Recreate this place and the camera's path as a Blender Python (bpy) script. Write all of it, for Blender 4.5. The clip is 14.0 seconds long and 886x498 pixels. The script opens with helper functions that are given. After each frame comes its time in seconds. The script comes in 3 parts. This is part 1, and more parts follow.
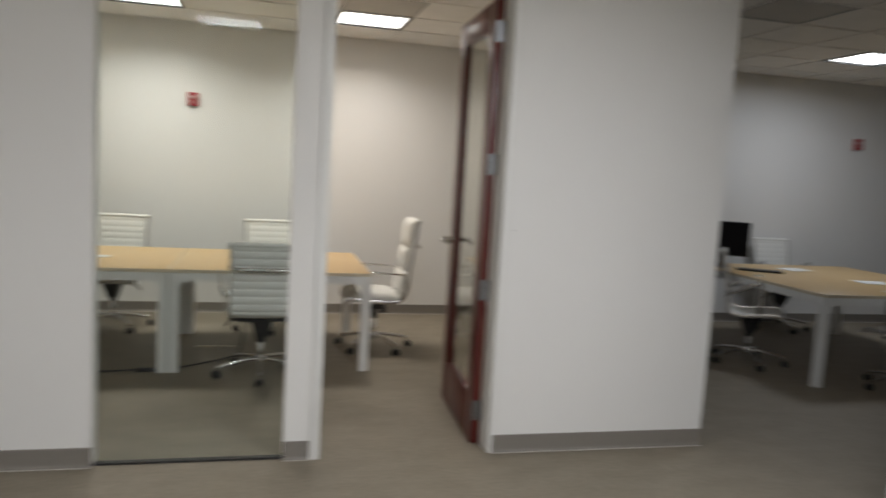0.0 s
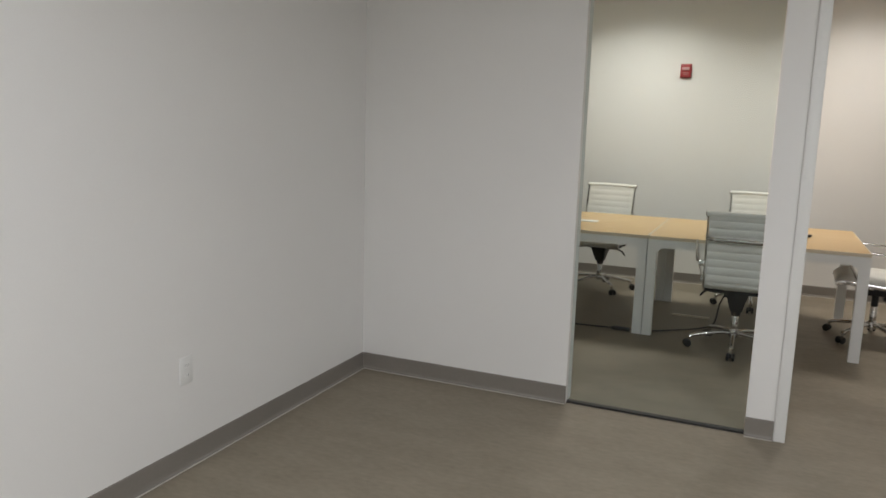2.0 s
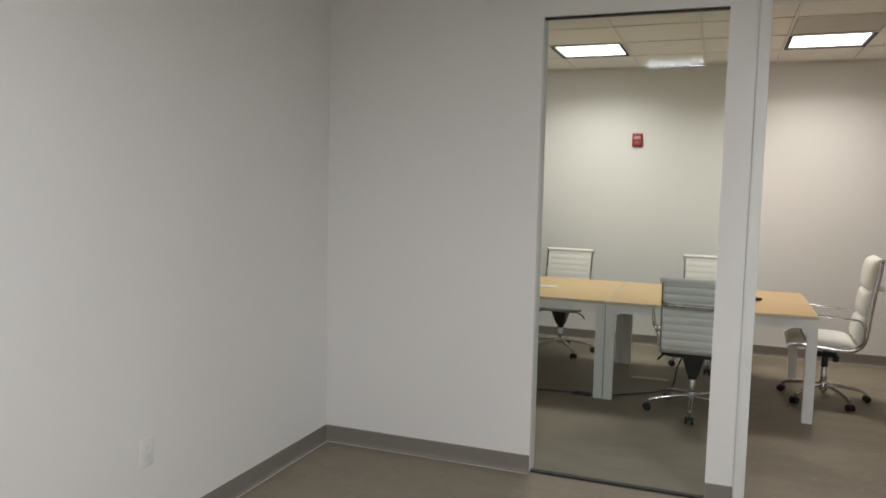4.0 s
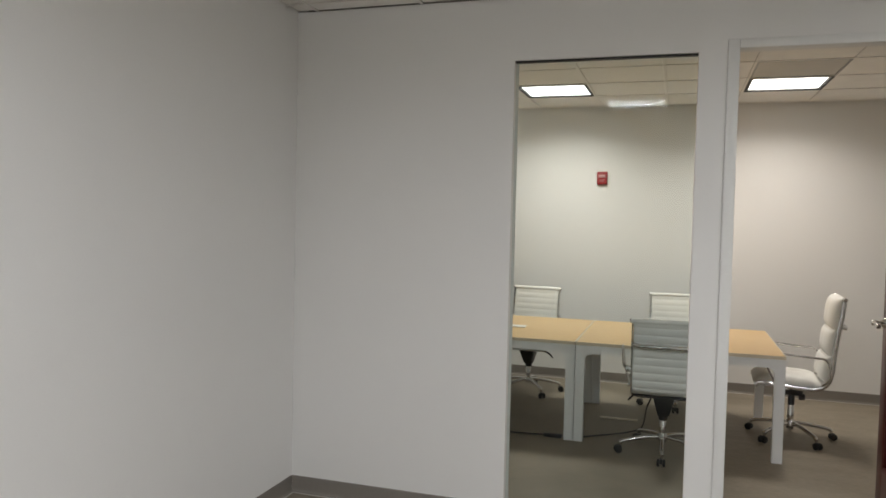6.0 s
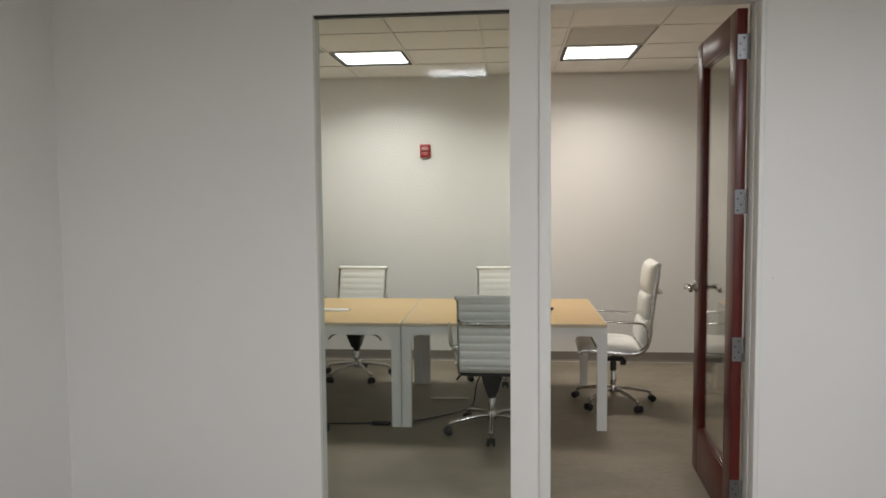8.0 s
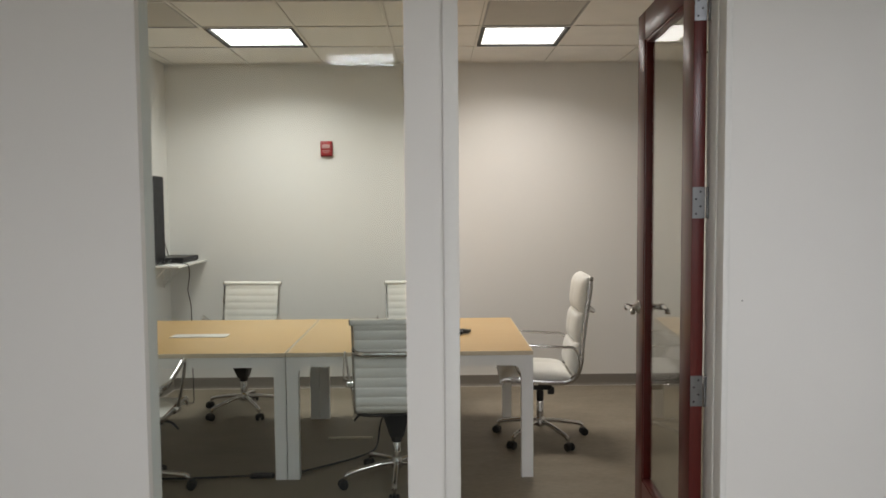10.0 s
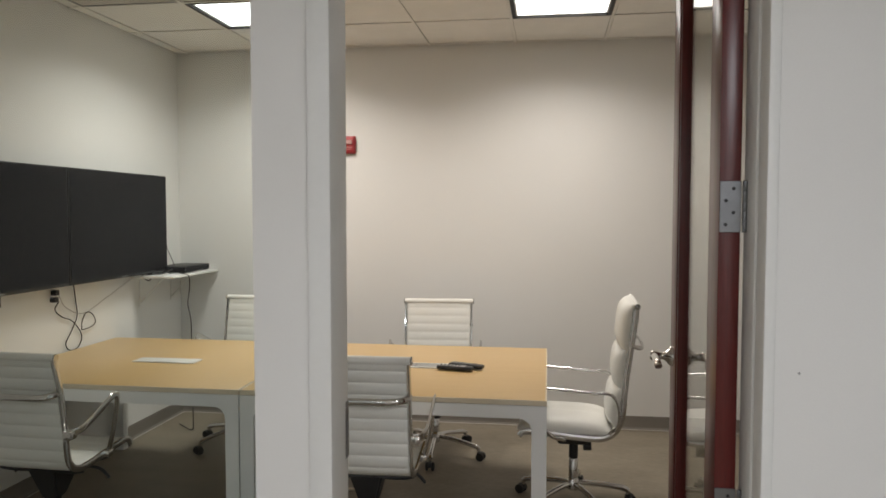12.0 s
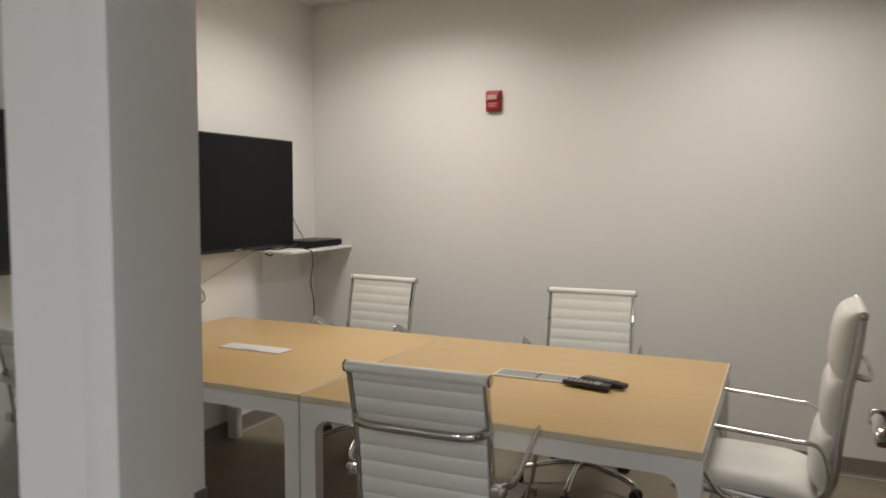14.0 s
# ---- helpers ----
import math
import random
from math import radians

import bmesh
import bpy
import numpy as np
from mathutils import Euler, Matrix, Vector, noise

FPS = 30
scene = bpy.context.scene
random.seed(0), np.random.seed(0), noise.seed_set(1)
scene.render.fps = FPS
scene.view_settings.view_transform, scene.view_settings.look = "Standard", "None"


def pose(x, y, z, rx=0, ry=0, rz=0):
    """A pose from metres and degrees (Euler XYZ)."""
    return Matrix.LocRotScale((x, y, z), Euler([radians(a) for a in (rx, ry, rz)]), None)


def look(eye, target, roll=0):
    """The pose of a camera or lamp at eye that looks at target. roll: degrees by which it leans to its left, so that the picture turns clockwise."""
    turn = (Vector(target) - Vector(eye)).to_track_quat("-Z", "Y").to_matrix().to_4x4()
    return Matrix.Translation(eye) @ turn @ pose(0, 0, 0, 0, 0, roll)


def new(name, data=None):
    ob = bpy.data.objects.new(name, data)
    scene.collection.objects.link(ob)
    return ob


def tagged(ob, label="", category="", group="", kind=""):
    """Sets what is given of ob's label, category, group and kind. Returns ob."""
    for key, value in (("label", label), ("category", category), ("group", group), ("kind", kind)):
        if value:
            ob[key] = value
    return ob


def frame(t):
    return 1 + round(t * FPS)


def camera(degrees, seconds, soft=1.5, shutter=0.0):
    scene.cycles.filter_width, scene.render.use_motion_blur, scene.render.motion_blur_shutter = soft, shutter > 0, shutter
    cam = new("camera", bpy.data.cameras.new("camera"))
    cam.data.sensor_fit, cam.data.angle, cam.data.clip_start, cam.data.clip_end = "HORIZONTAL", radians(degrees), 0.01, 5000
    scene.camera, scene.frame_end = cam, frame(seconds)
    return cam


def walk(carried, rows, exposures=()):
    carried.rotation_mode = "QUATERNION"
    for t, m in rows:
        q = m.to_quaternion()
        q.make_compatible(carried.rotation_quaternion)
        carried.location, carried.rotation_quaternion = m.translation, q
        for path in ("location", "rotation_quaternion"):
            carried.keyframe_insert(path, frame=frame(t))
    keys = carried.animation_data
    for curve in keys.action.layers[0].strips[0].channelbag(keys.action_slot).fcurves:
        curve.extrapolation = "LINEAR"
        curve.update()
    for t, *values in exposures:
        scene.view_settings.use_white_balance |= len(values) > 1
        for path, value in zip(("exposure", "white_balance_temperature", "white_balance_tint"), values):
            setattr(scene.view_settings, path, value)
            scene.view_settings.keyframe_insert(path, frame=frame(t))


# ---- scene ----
cam = camera(62.1, 14.0, soft=1.6, shutter=0.5)
PATH = [
    (0, (0.168, 0.071, 1.532), (0.645, 2.001, 1.319), 3.3),
    (0.5, (0.203, 0.03, 1.558), (0.129, 2.014, 1.317), 2.0),
    (1, (0.285, 0.022, 1.521), (-0.143, 1.96, 1.274), 2.0),
    (1.5, (0.298, 0.001, 1.509), (-0.36, 1.868, 1.22), 1.8),
    (2, (0.287, 0.002, 1.479), (-0.499, 1.811, 1.149), 1.7),
    (2.5, (0.303, -0.005, 1.479), (-0.496, 1.794, 1.124), 1.5),
    (3, (0.304, -0.021, 1.48), (-0.467, 1.788, 1.12), 1.6),
    (3.5, (0.315, -0.055, 1.529), (-0.422, 1.784, 1.257), 1.3),
    (4, (0.315, -0.057, 1.565), (-0.389, 1.807, 1.394), 1.3),
    (6.5, (0.219, 0.039, 1.624), (-0.307, 1.966, 1.545), 1.0),
    (7, (0.212, 0.117, 1.605), (-0.132, 2.079, 1.426), 1.1),
    (7.5, (0.251, 0.266, 1.600), (0.002, 2.246, 1.463), -0.2),
    (8, (0.298, 0.396, 1.604), (0.119, 2.383, 1.467), -0.5),
    (8.5, (0.27, 0.577, 1.585), (0.181, 2.571, 1.461), -0.9),
    (9, (0.248, 0.792, 1.562), (0.306, 2.788, 1.434), -1.2),
    (11.5, (0.859, 1.973, 1.59), (0.69, 3.963, 1.494), 0.9),
    (12, (0.964, 2.215, 1.564), (0.681, 4.193, 1.465), 0.0),
    (12.5, (1.051, 2.488, 1.578), (0.695, 4.455, 1.499), 0.4),
    (13, (1.122, 2.716, 1.563), (0.578, 4.639, 1.473), -0.2),
    (13.5, (1.191, 2.949, 1.545), (0.478, 4.813, 1.413), -0.2),
    (14, (1.145, 3.214, 1.488), (0.314, 5.026, 1.338), 0.3),
]
walk(cam, [(t, look(eye, target, roll)) for t, eye, target, roll in PATH],
     exposures=[(0, 0.08), (0.5, 0.0), (1, 0.0), (2, 0.06), (4, 0.08), (8, 0.08), (9, 0.04), (11.5, 0.0), (12.5, -0.08), (14, -0.22)])

# ---- light: the ceiling panels give the light, the world is nearly dark ----
world = bpy.data.worlds.new("world")
world.use_nodes = True
world.node_tree.nodes["Background"].inputs[0].default_value = (0.9, 0.95, 1, 1)
world.node_tree.nodes["Background"].inputs[1].default_value = 0.006
# watts of each ceiling panel, and how far its prismatic lens spreads the light
WATTS_MEETING, WATTS_FOYER, WATTS_OFFICE, SPREAD, SPREAD_FOYER = 18.2, 37.4, 14.0, 147.0, 172.0
LENS_GLOW = 3.0


def panel_lamp(x, y, z, size, watts, color, spread):
    lamp = bpy.data.lights.new("panel_lamp", "AREA")
    lamp.shape, lamp.size, lamp.energy, lamp.color, lamp.spread = "SQUARE", size, watts, color, radians(spread)
    new("panel_lamp", lamp).matrix_basis = pose(x, y, z)


WARM, NEUTRAL, COOL = (1.0, 0.928, 0.845), (0.972, 0.995, 1.045), (0.92, 0.98, 1.08)


# ---- materials ----
def material(name, color, rough=0.5, metal=0.0, vary=0.06, scale=6.0, fine=120.0, bump=0.1, stretch=(1, 1, 1), spec=0.5, coat=0.0, dark=None):
    """Base colour varied at a coarse and a fine scale, with a fine relief."""
    m = bpy.data.materials.new(name)
    m.use_nodes = True
    nt = m.node_tree
    n, link = nt.nodes, nt.links.new
    b = n["Principled BSDF"]
    b.inputs["Roughness"].default_value, b.inputs["Metallic"].default_value = rough, metal
    b.inputs["Specular IOR Level"].default_value, b.inputs["Coat Weight"].default_value = spec, coat
    tc, mp = n.new("ShaderNodeTexCoord"), n.new("ShaderNodeMapping")
    mp.inputs["Scale"].default_value = stretch
    geo = n.new("ShaderNodeNewGeometry")
    link(geo.outputs["Position"] if stretch == (1, 1, 1) or name == "floor_covering" else tc.outputs["Object"], mp.inputs["Vector"])
    a, f = n.new("ShaderNodeTexNoise"), n.new("ShaderNodeTexNoise")
    for t, s, d in ((a, scale, 4), (f, fine, 3)):
        t.inputs["Scale"].default_value, t.inputs["Detail"].default_value = s, d
        link(mp.outputs[0], t.inputs["Vector"])
    add = n.new("ShaderNodeMath")
    add.operation = "ADD"
    link(a.outputs["Fac"], add.inputs[0])
    link(f.outputs["Fac"], add.inputs[1])
    ramp = n.new("ShaderNodeMapRange")
    ramp.inputs["From Min"].default_value, ramp.inputs["From Max"].default_value = 0.65, 1.35
    link(add.outputs[0], ramp.inputs["Value"])
    mix = n.new("ShaderNodeMix")
    mix.data_type = "RGBA"
    low = dark if dark else tuple(c * (1 - vary) for c in color)
    high = color if dark else tuple(min(1, c * (1 + vary)) for c in color)
    mix.inputs["A"].default_value, mix.inputs["B"].default_value = (*low, 1), (*high, 1)
    link(ramp.outputs[0], mix.inputs["Factor"])
    link(mix.outputs["Result"], b.inputs["Base Color"])
    if bump:
        bp = n.new("ShaderNodeBump")
        bp.inputs["Strength"].default_value, bp.inputs["Distance"].default_value = bump, 0.002
        link(f.outputs["Fac"], bp.inputs["Height"])
        link(bp.outputs[0], b.inputs["Normal"])
    return m


def glowing(name, color, strength):
    m = bpy.data.materials.new(name)
    m.use_nodes = True
    b = m.node_tree.nodes["Principled BSDF"]
    b.inputs["Base Color"].default_value = (0.9, 0.9, 0.9, 1)
    b.inputs["Emission Color"].default_value, b.inputs["Emission Strength"].default_value = (*color, 1), strength
    return m


def clear_glass(name, tint, rough=0.0):
    m = bpy.data.materials.new(name)
    m.use_nodes = True
    nt = m.node_tree
    n, link = nt.nodes, nt.links.new
    n.remove(n["Principled BSDF"])
    out = n["Material Output"]
    clear, gloss, mixs, fr = n.new("ShaderNodeBsdfTransparent"), n.new("ShaderNodeBsdfGlossy"), n.new("ShaderNodeMixShader"), n.new("ShaderNodeLayerWeight")
    clear.inputs[0].default_value = (*tint, 1)
    gloss.inputs["Roughness"].default_value = rough
    fr.inputs["Blend"].default_value = 0.5
    power, lift = n.new("ShaderNodeMath"), n.new("ShaderNodeMath")
    power.operation, lift.operation = "POWER", "MULTIPLY_ADD"
    power.inputs[1].default_value, lift.inputs[1].default_value, lift.inputs[2].default_value = 5.0, 0.85, 0.008
    link(fr.outputs["Facing"], power.inputs[0])
    link(power.outputs[0], lift.inputs[0])
    link(lift.outputs[0], mixs.inputs[0])
    link(clear.outputs[0], mixs.inputs[1])
    link(gloss.outputs[0], mixs.inputs[2])
    link(mixs.outputs[0], out.inputs["Surface"])
    return m


PAINT = material("wall_paint", (0.79, 0.782, 0.762), 0.55, vary=0.02, scale=1.3, fine=260, bump=0.12)
TRIMPAINT = material("trim_paint", (0.78, 0.78, 0.76), 0.48, vary=0.015, scale=2, fine=60, bump=0.03)
FLOORING = material("floor_covering", (0.276, 0.237, 0.180), 0.60, scale=5.0, fine=30, bump=0.3, stretch=(0.75, 1.5, 1), dark=(0.206, 0.176, 0.132))
VINYL = material("base_vinyl", (0.215, 0.195, 0.172), 0.5, vary=0.05, scale=3, fine=90, bump=0.06)
TILE = material("ceiling_tile", (0.87, 0.85, 0.81), 0.9, vary=0.05, scale=5, fine=420, bump=0.5)
GREYTILE = material("grey_panel", (0.56, 0.54, 0.50), 0.75, vary=0.05, scale=5, fine=300, bump=0.4)
GRID = material("grid_metal", (0.68, 0.65, 0.60), 0.45, vary=0.03, bump=0.0)
JOINT = material("joint_shadow_gap", (0.42, 0.40, 0.37), 0.8, vary=0.05, bump=0.0)
DIFF_M = glowing("meeting_lamp_lens", (1.0, 0.97, 0.93), LENS_GLOW)
DIFF_F = glowing("foyer_lamp_lens", (1.0, 0.98, 0.95), LENS_GLOW)
DIFF_O = glowing("office_lamp_lens", (0.95, 0.98, 1.0), LENS_GLOW)
WOOD = material("maple_laminate", (0.62, 0.43, 0.20), 0.36, scale=2.2, fine=26, bump=0.03, stretch=(1.2, 14, 6), dark=(0.57, 0.385, 0.17))
EDGE = material("table_edge", (0.66, 0.58, 0.44), 0.45, vary=0.03, bump=0.02)
WHITEMETAL = material("white_powder_coat", (0.80, 0.80, 0.785), 0.38, vary=0.02, scale=4, fine=300, bump=0.05)
CHROME = material("chrome", (0.62, 0.61, 0.60), 0.13, 1.0, vary=0.03, scale=8, bump=0.0)
STEEL = material("satin_steel", (0.215, 0.22, 0.23), 0.40, 1.0, vary=0.08, scale=30, fine=300, bump=0.05)
LEATHER = material("white_leather", (0.80, 0.795, 0.755), 0.42, vary=0.03, scale=7, fine=340, bump=0.22)
BLACK = material("black_plastic", (0.018, 0.018, 0.019), 0.42, vary=0.15, scale=20, fine=200, bump=0.05)
RUBBER = material("black_rubber", (0.012, 0.012, 0.012), 0.6, vary=0.2, bump=0.0)
SCREEN = material("screen_glass", (0.0105, 0.0105, 0.0128), 0.38, vary=0.02, scale=2, bump=0.0, spec=0.10)
MAHOGANY = material("mahogany", (0.116, 0.0118, 0.0105), 0.30, scale=1.6, fine=22, bump=0.02, stretch=(9, 9, 0.6), dark=(0.068, 0.0068, 0.006), spec=0.5)
RED = material("red_enamel", (0.33, 0.024, 0.030), 0.35, vary=0.05, bump=0.0)
PALE = material("pale_print", (0.52, 0.30, 0.29), 0.5, vary=0.03, bump=0.0)
WHITEPLASTIC = material("white_plastic", (0.76, 0.76, 0.74), 0.35, vary=0.01, bump=0.0)
GREYPLASTIC = material("grey_plastic", (0.32, 0.32, 0.31), 0.4, vary=0.04, bump=0.0)
GASKET = material("dark_gasket", (0.02, 0.02, 0.02), 0.6, vary=0.1, bump=0.0)
TOEGLEAM = material("toe_gleam", (0.56, 0.53, 0.48), 0.5, vary=0.08, scale=12, bump=0.0)
PAPER = material("paper", (0.82, 0.82, 0.80), 0.7, vary=0.02, bump=0.0)
DARKDESK = material("grey_desk_panel", (0.20, 0.20, 0.21), 0.5, vary=0.04, bump=0.02)
PANE = clear_glass("partition_glass", (0.918, 0.955, 0.955))
DOORPANE = clear_glass("door_glass", (0.92, 0.93, 0.91))


# ---- mesh helpers ----
def box(bm, x0, x1, y0, y1, z0, z1, bevel=0.0, seg=2):
    v = bmesh.ops.create_cube(bm, size=1)["verts"]
    bmesh.ops.scale(bm, vec=(x1 - x0, y1 - y0, z1 - z0), verts=v)
    bmesh.ops.translate(bm, vec=((x0 + x1) / 2, (y0 + y1) / 2, (z0 + z1) / 2), verts=v)
    if bevel:
        e = list({e for w in v for e in w.link_edges})
        bmesh.ops.bevel(bm, geom=e, offset=bevel, segments=seg, affect="EDGES", profile=0.5)
    return bm


def rounded(bm):
    for f in bm.faces:
        f.smooth = True
    return bm


def slab(*dims, bevel=0.0, seg=2):
    return box(bmesh.new(), *dims, bevel=bevel, seg=seg)


def tube(bm, pts, r, sides=10, flat=1.0, up=(0, 0, 1)):
    """A capped tube along points; flat squeezes its section along up."""
    pts = [Vector(p) for p in pts]
    rings, side = [], None
    for i, p in enumerate(pts):
        d = (pts[min(i + 1, len(pts) - 1)] - pts[max(i - 1, 0)]).normalized()
        ref = Vector(up) if abs(d.dot(Vector(up))) < 0.95 else Vector((0, 1, 0)) if abs(d.y) < 0.9 else Vector((1, 0, 0))
        s = d.cross(ref).normalized()
        if side is not None and s.dot(side) < 0:
            s = -s
        side = s
        u = s.cross(d).normalized()
        rings.append([bm.verts.new(p + s * math.cos(a) * r + u * math.sin(a) * r * flat) for a in (2 * math.pi * k / sides for k in range(sides))])
    for a, b in zip(rings, rings[1:]):
        for k in range(sides):
            bm.faces.new((a[k], a[(k + 1) % sides], b[(k + 1) % sides], b[k]))
    bm.faces.new(rings[0][::-1])
    bm.faces.new(rings[-1])
    bmesh.ops.recalc_face_normals(bm, faces=bm.faces[:])
    return rounded(bm)


def smooth_line(pts, n=6):
    """Points on a Catmull-Rom curve through pts."""
    p = [Vector(q) for q in pts]
    p = [2 * p[0] - p[1]] + p + [2 * p[-1] - p[-2]]
    out = []
    for i in range(1, len(p) - 2):
        for k in range(n):
            t = k / n
            out.append(0.5 * (2 * p[i] + (p[i + 1] - p[i - 1]) * t + (2 * p[i - 1] - 5 * p[i] + 4 * p[i + 1] - p[i + 2]) * t * t
                              + (3 * p[i] - p[i - 1] - 3 * p[i + 1] + p[i + 2]) * t ** 3))
    return out + [p[-2]]


def turned(profile, centre=(0, 0, 0), axis="z", sides=16):
    """A solid of revolution from (radius, height) pairs."""
    bm = bmesh.new()
    rings = []
    for r, h in profile:
        ring = []
        for k in range(sides):
            a = 2 * math.pi * k / sides
            c, s = r * math.cos(a), r * math.sin(a)
            q = (c, s, h) if axis == "z" else (h, c, s) if axis == "x" else (c, h, s)
            ring.append(bm.verts.new(Vector(q) + Vector(centre)))
        rings.append(ring)
    for a, b in zip(rings, rings[1:]):
        for k in range(sides):
            bm.faces.new((a[k], a[(k + 1) % sides], b[(k + 1) % sides], b[k]))
    bm.faces.new(rings[0][::-1])
    bm.faces.new(rings[-1])
    bmesh.ops.recalc_face_normals(bm, faces=bm.faces[:])
    return rounded(bm)


def mesh_of(name, bm, mat, smooth=True):
    me = bpy.data.meshes.new(name)
    bm.to_mesh(me)
    bm.free()
    me.materials.append(mat)
    if smooth:
        me.set_sharp_from_angle(angle=radians(40))
    return me


def part(name, bm, mat, parent=None, label="", smooth=True):
    ob = new(name, mesh_of(name, bm, mat, smooth))
    ob.parent = parent
    return tagged(ob, label)


def thing(name, label, category, group="", kind="", at=None):
    ob = new(name)
    ob.empty_display_size = 0.1
    if at is not None:
        ob.matrix_basis = at
    return tagged(ob, label, category, group, kind)


def structure(name, bm, mat, label, category):
    return tagged(part(name, bm, mat, smooth=False), label, category, kind="structure")


# ---- the plan ----
LEFT, FRONT, REAR, BACK, TOP = -1.878, 3.80, 3.919, 7.60, 2.78
GLASS0, GLASS1, OPEN0, OPEN1, HEAD = -0.607, 0.303, 0.435, 1.425, 2.508
ENDX, SIDE = 2.72, 2.60
structure("floor", slab(-2.1, 8.6, -3.2, 7.9, -0.12, 0), FLOORING, "taupe brown streaked floor covering with a fine linear grain", "floor")
structure("wall_west", slab(LEFT - 0.15, LEFT, -3.05, BACK, 0, TOP + 0.1), PAINT, "plain off-white painted side wall", "wall")
structure("wall_north", slab(LEFT - 0.15, SIDE + 0.12, BACK, BACK + 0.15, 0, TOP + 0.1), PAINT, "warm off-white painted back wall of the meeting room", "wall")
structure("wall_south", slab(-2.04, 8.5, -3.2, -3.05, 0, TOP + 0.1), PAINT, "plain off-white painted wall", "wall")
bm = slab(LEFT, GLASS0, FRONT, REAR, 0, TOP)
box(bm, GLASS0, GLASS1, FRONT, REAR, 2.456, TOP)
box(bm, GLASS1, OPEN0, FRONT, REAR, 0, TOP)
box(bm, OPEN0, OPEN1, FRONT, REAR, HEAD, TOP)
box(bm, OPEN1, ENDX, FRONT, REAR, 0, TOP)
structure("wall_partition", bm, PAINT, "off-white painted partition wall with a glazed panel and a doorway", "wall")
structure("wall_east", slab(SIDE, ENDX, REAR, BACK, 0, TOP), PAINT, "off-white painted wall between meeting room and office", "wall")
structure("wall_foyer", slab(2.69, 2.81, -3.05, 2.44, 0, TOP), PAINT, "off-white painted wall that ends at the passage", "wall")
structure("wall_office_north", slab(ENDX, 8.5, 7.35, 7.5, 0, TOP + 0.1), PAINT, "off-white office wall in dim light", "wall")
structure("wall_office_east", slab(8.4, 8.55, -3.05, 7.35, 0, TOP + 0.1), PAINT, "off-white office end wall", "wall")


def cove_base(name, x0, y0, x1, y1, out):
    """A vinyl cove base along a wall's foot; out is the way it faces."""
    d, o = Vector((x1 - x0, y1 - y0, 0)), Vector((*out, 0))
    bm = bmesh.new()
    prof = [(0, 0.0), (0.017, 0.0), (0.017, 0.003), (0.010, 0.007), (0.006, 0.014), (0.0045, 0.025), (0.0045, 0.094), (0.003, 0.099), (0, 0.099)]
    a = [bm.verts.new(Vector((x0, y0, z)) + o * r) for r, z in prof]
    b = [bm.verts.new(Vector((x0, y0, z)) + o * r + d) for r, z in prof]
    for k in range(len(prof)):
        j = (k + 1) % len(prof)
        bm.faces.new((a[k], a[j], b[j], b[k]))
    bm.faces.new(a[::-1])
    bm.faces.new(b)
    bmesh.ops.recalc_face_normals(bm, faces=bm.faces[:])
    ob = structure(name, bm, VINYL, "taupe grey vinyl cove baseboard at the wall's foot", "baseboard")
    # a pale strip puts the light caught by the toe into colour
    lo = Vector((x0, y0, 0.0015)) + o * 0.0172
    ln = d.length
    bm2 = slab(0, ln, 0, 0.006, 0, 0.003)
    bmesh.ops.transform(bm2, matrix=Matrix.Translation(lo) @ Matrix.Rotation(math.atan2(d.y, d.x), 4, "Z") @ Matrix.Translation((0, 0 if Vector((-d.y, d.x, 0)).dot(o) > 0 else -0.006, 0)), verts=bm2.verts)
    part("toe_gleam_strip", bm2, TOEGLEAM, ob, "thin pale strip coloured as the light caught along the toe")
    return ob


cove_base("baseboard", LEFT, -3.0, LEFT, FRONT - 0.0045, (1, 0))
cove_base("baseboard", LEFT + 0.005, FRONT, GLASS0, FRONT, (0, -1))
cove_base("baseboard", GLASS1, FRONT, OPEN0 - 0.002, FRONT, (0, -1))
cove_base("baseboard", OPEN1 + 0.002, FRONT, ENDX, FRONT, (0, -1))
cove_base("baseboard", LEFT, REAR, LEFT, BACK - 0.0045, (1, 0))
cove_base("baseboard", LEFT + 0.005, BACK, SIDE, BACK, (0, -1))
cove_base("baseboard", SIDE, REAR, SIDE, BACK - 0.02, (-1, 0))
cove_base("baseboard", ENDX, REAR, ENDX, 7.33, (1, 0))
cove_base("baseboard", ENDX, 7.35, 8.4, 7.35, (0, -1))
cove_base("baseboard", 2.69, -3.0, 2.69, 2.44, (-1, 0))


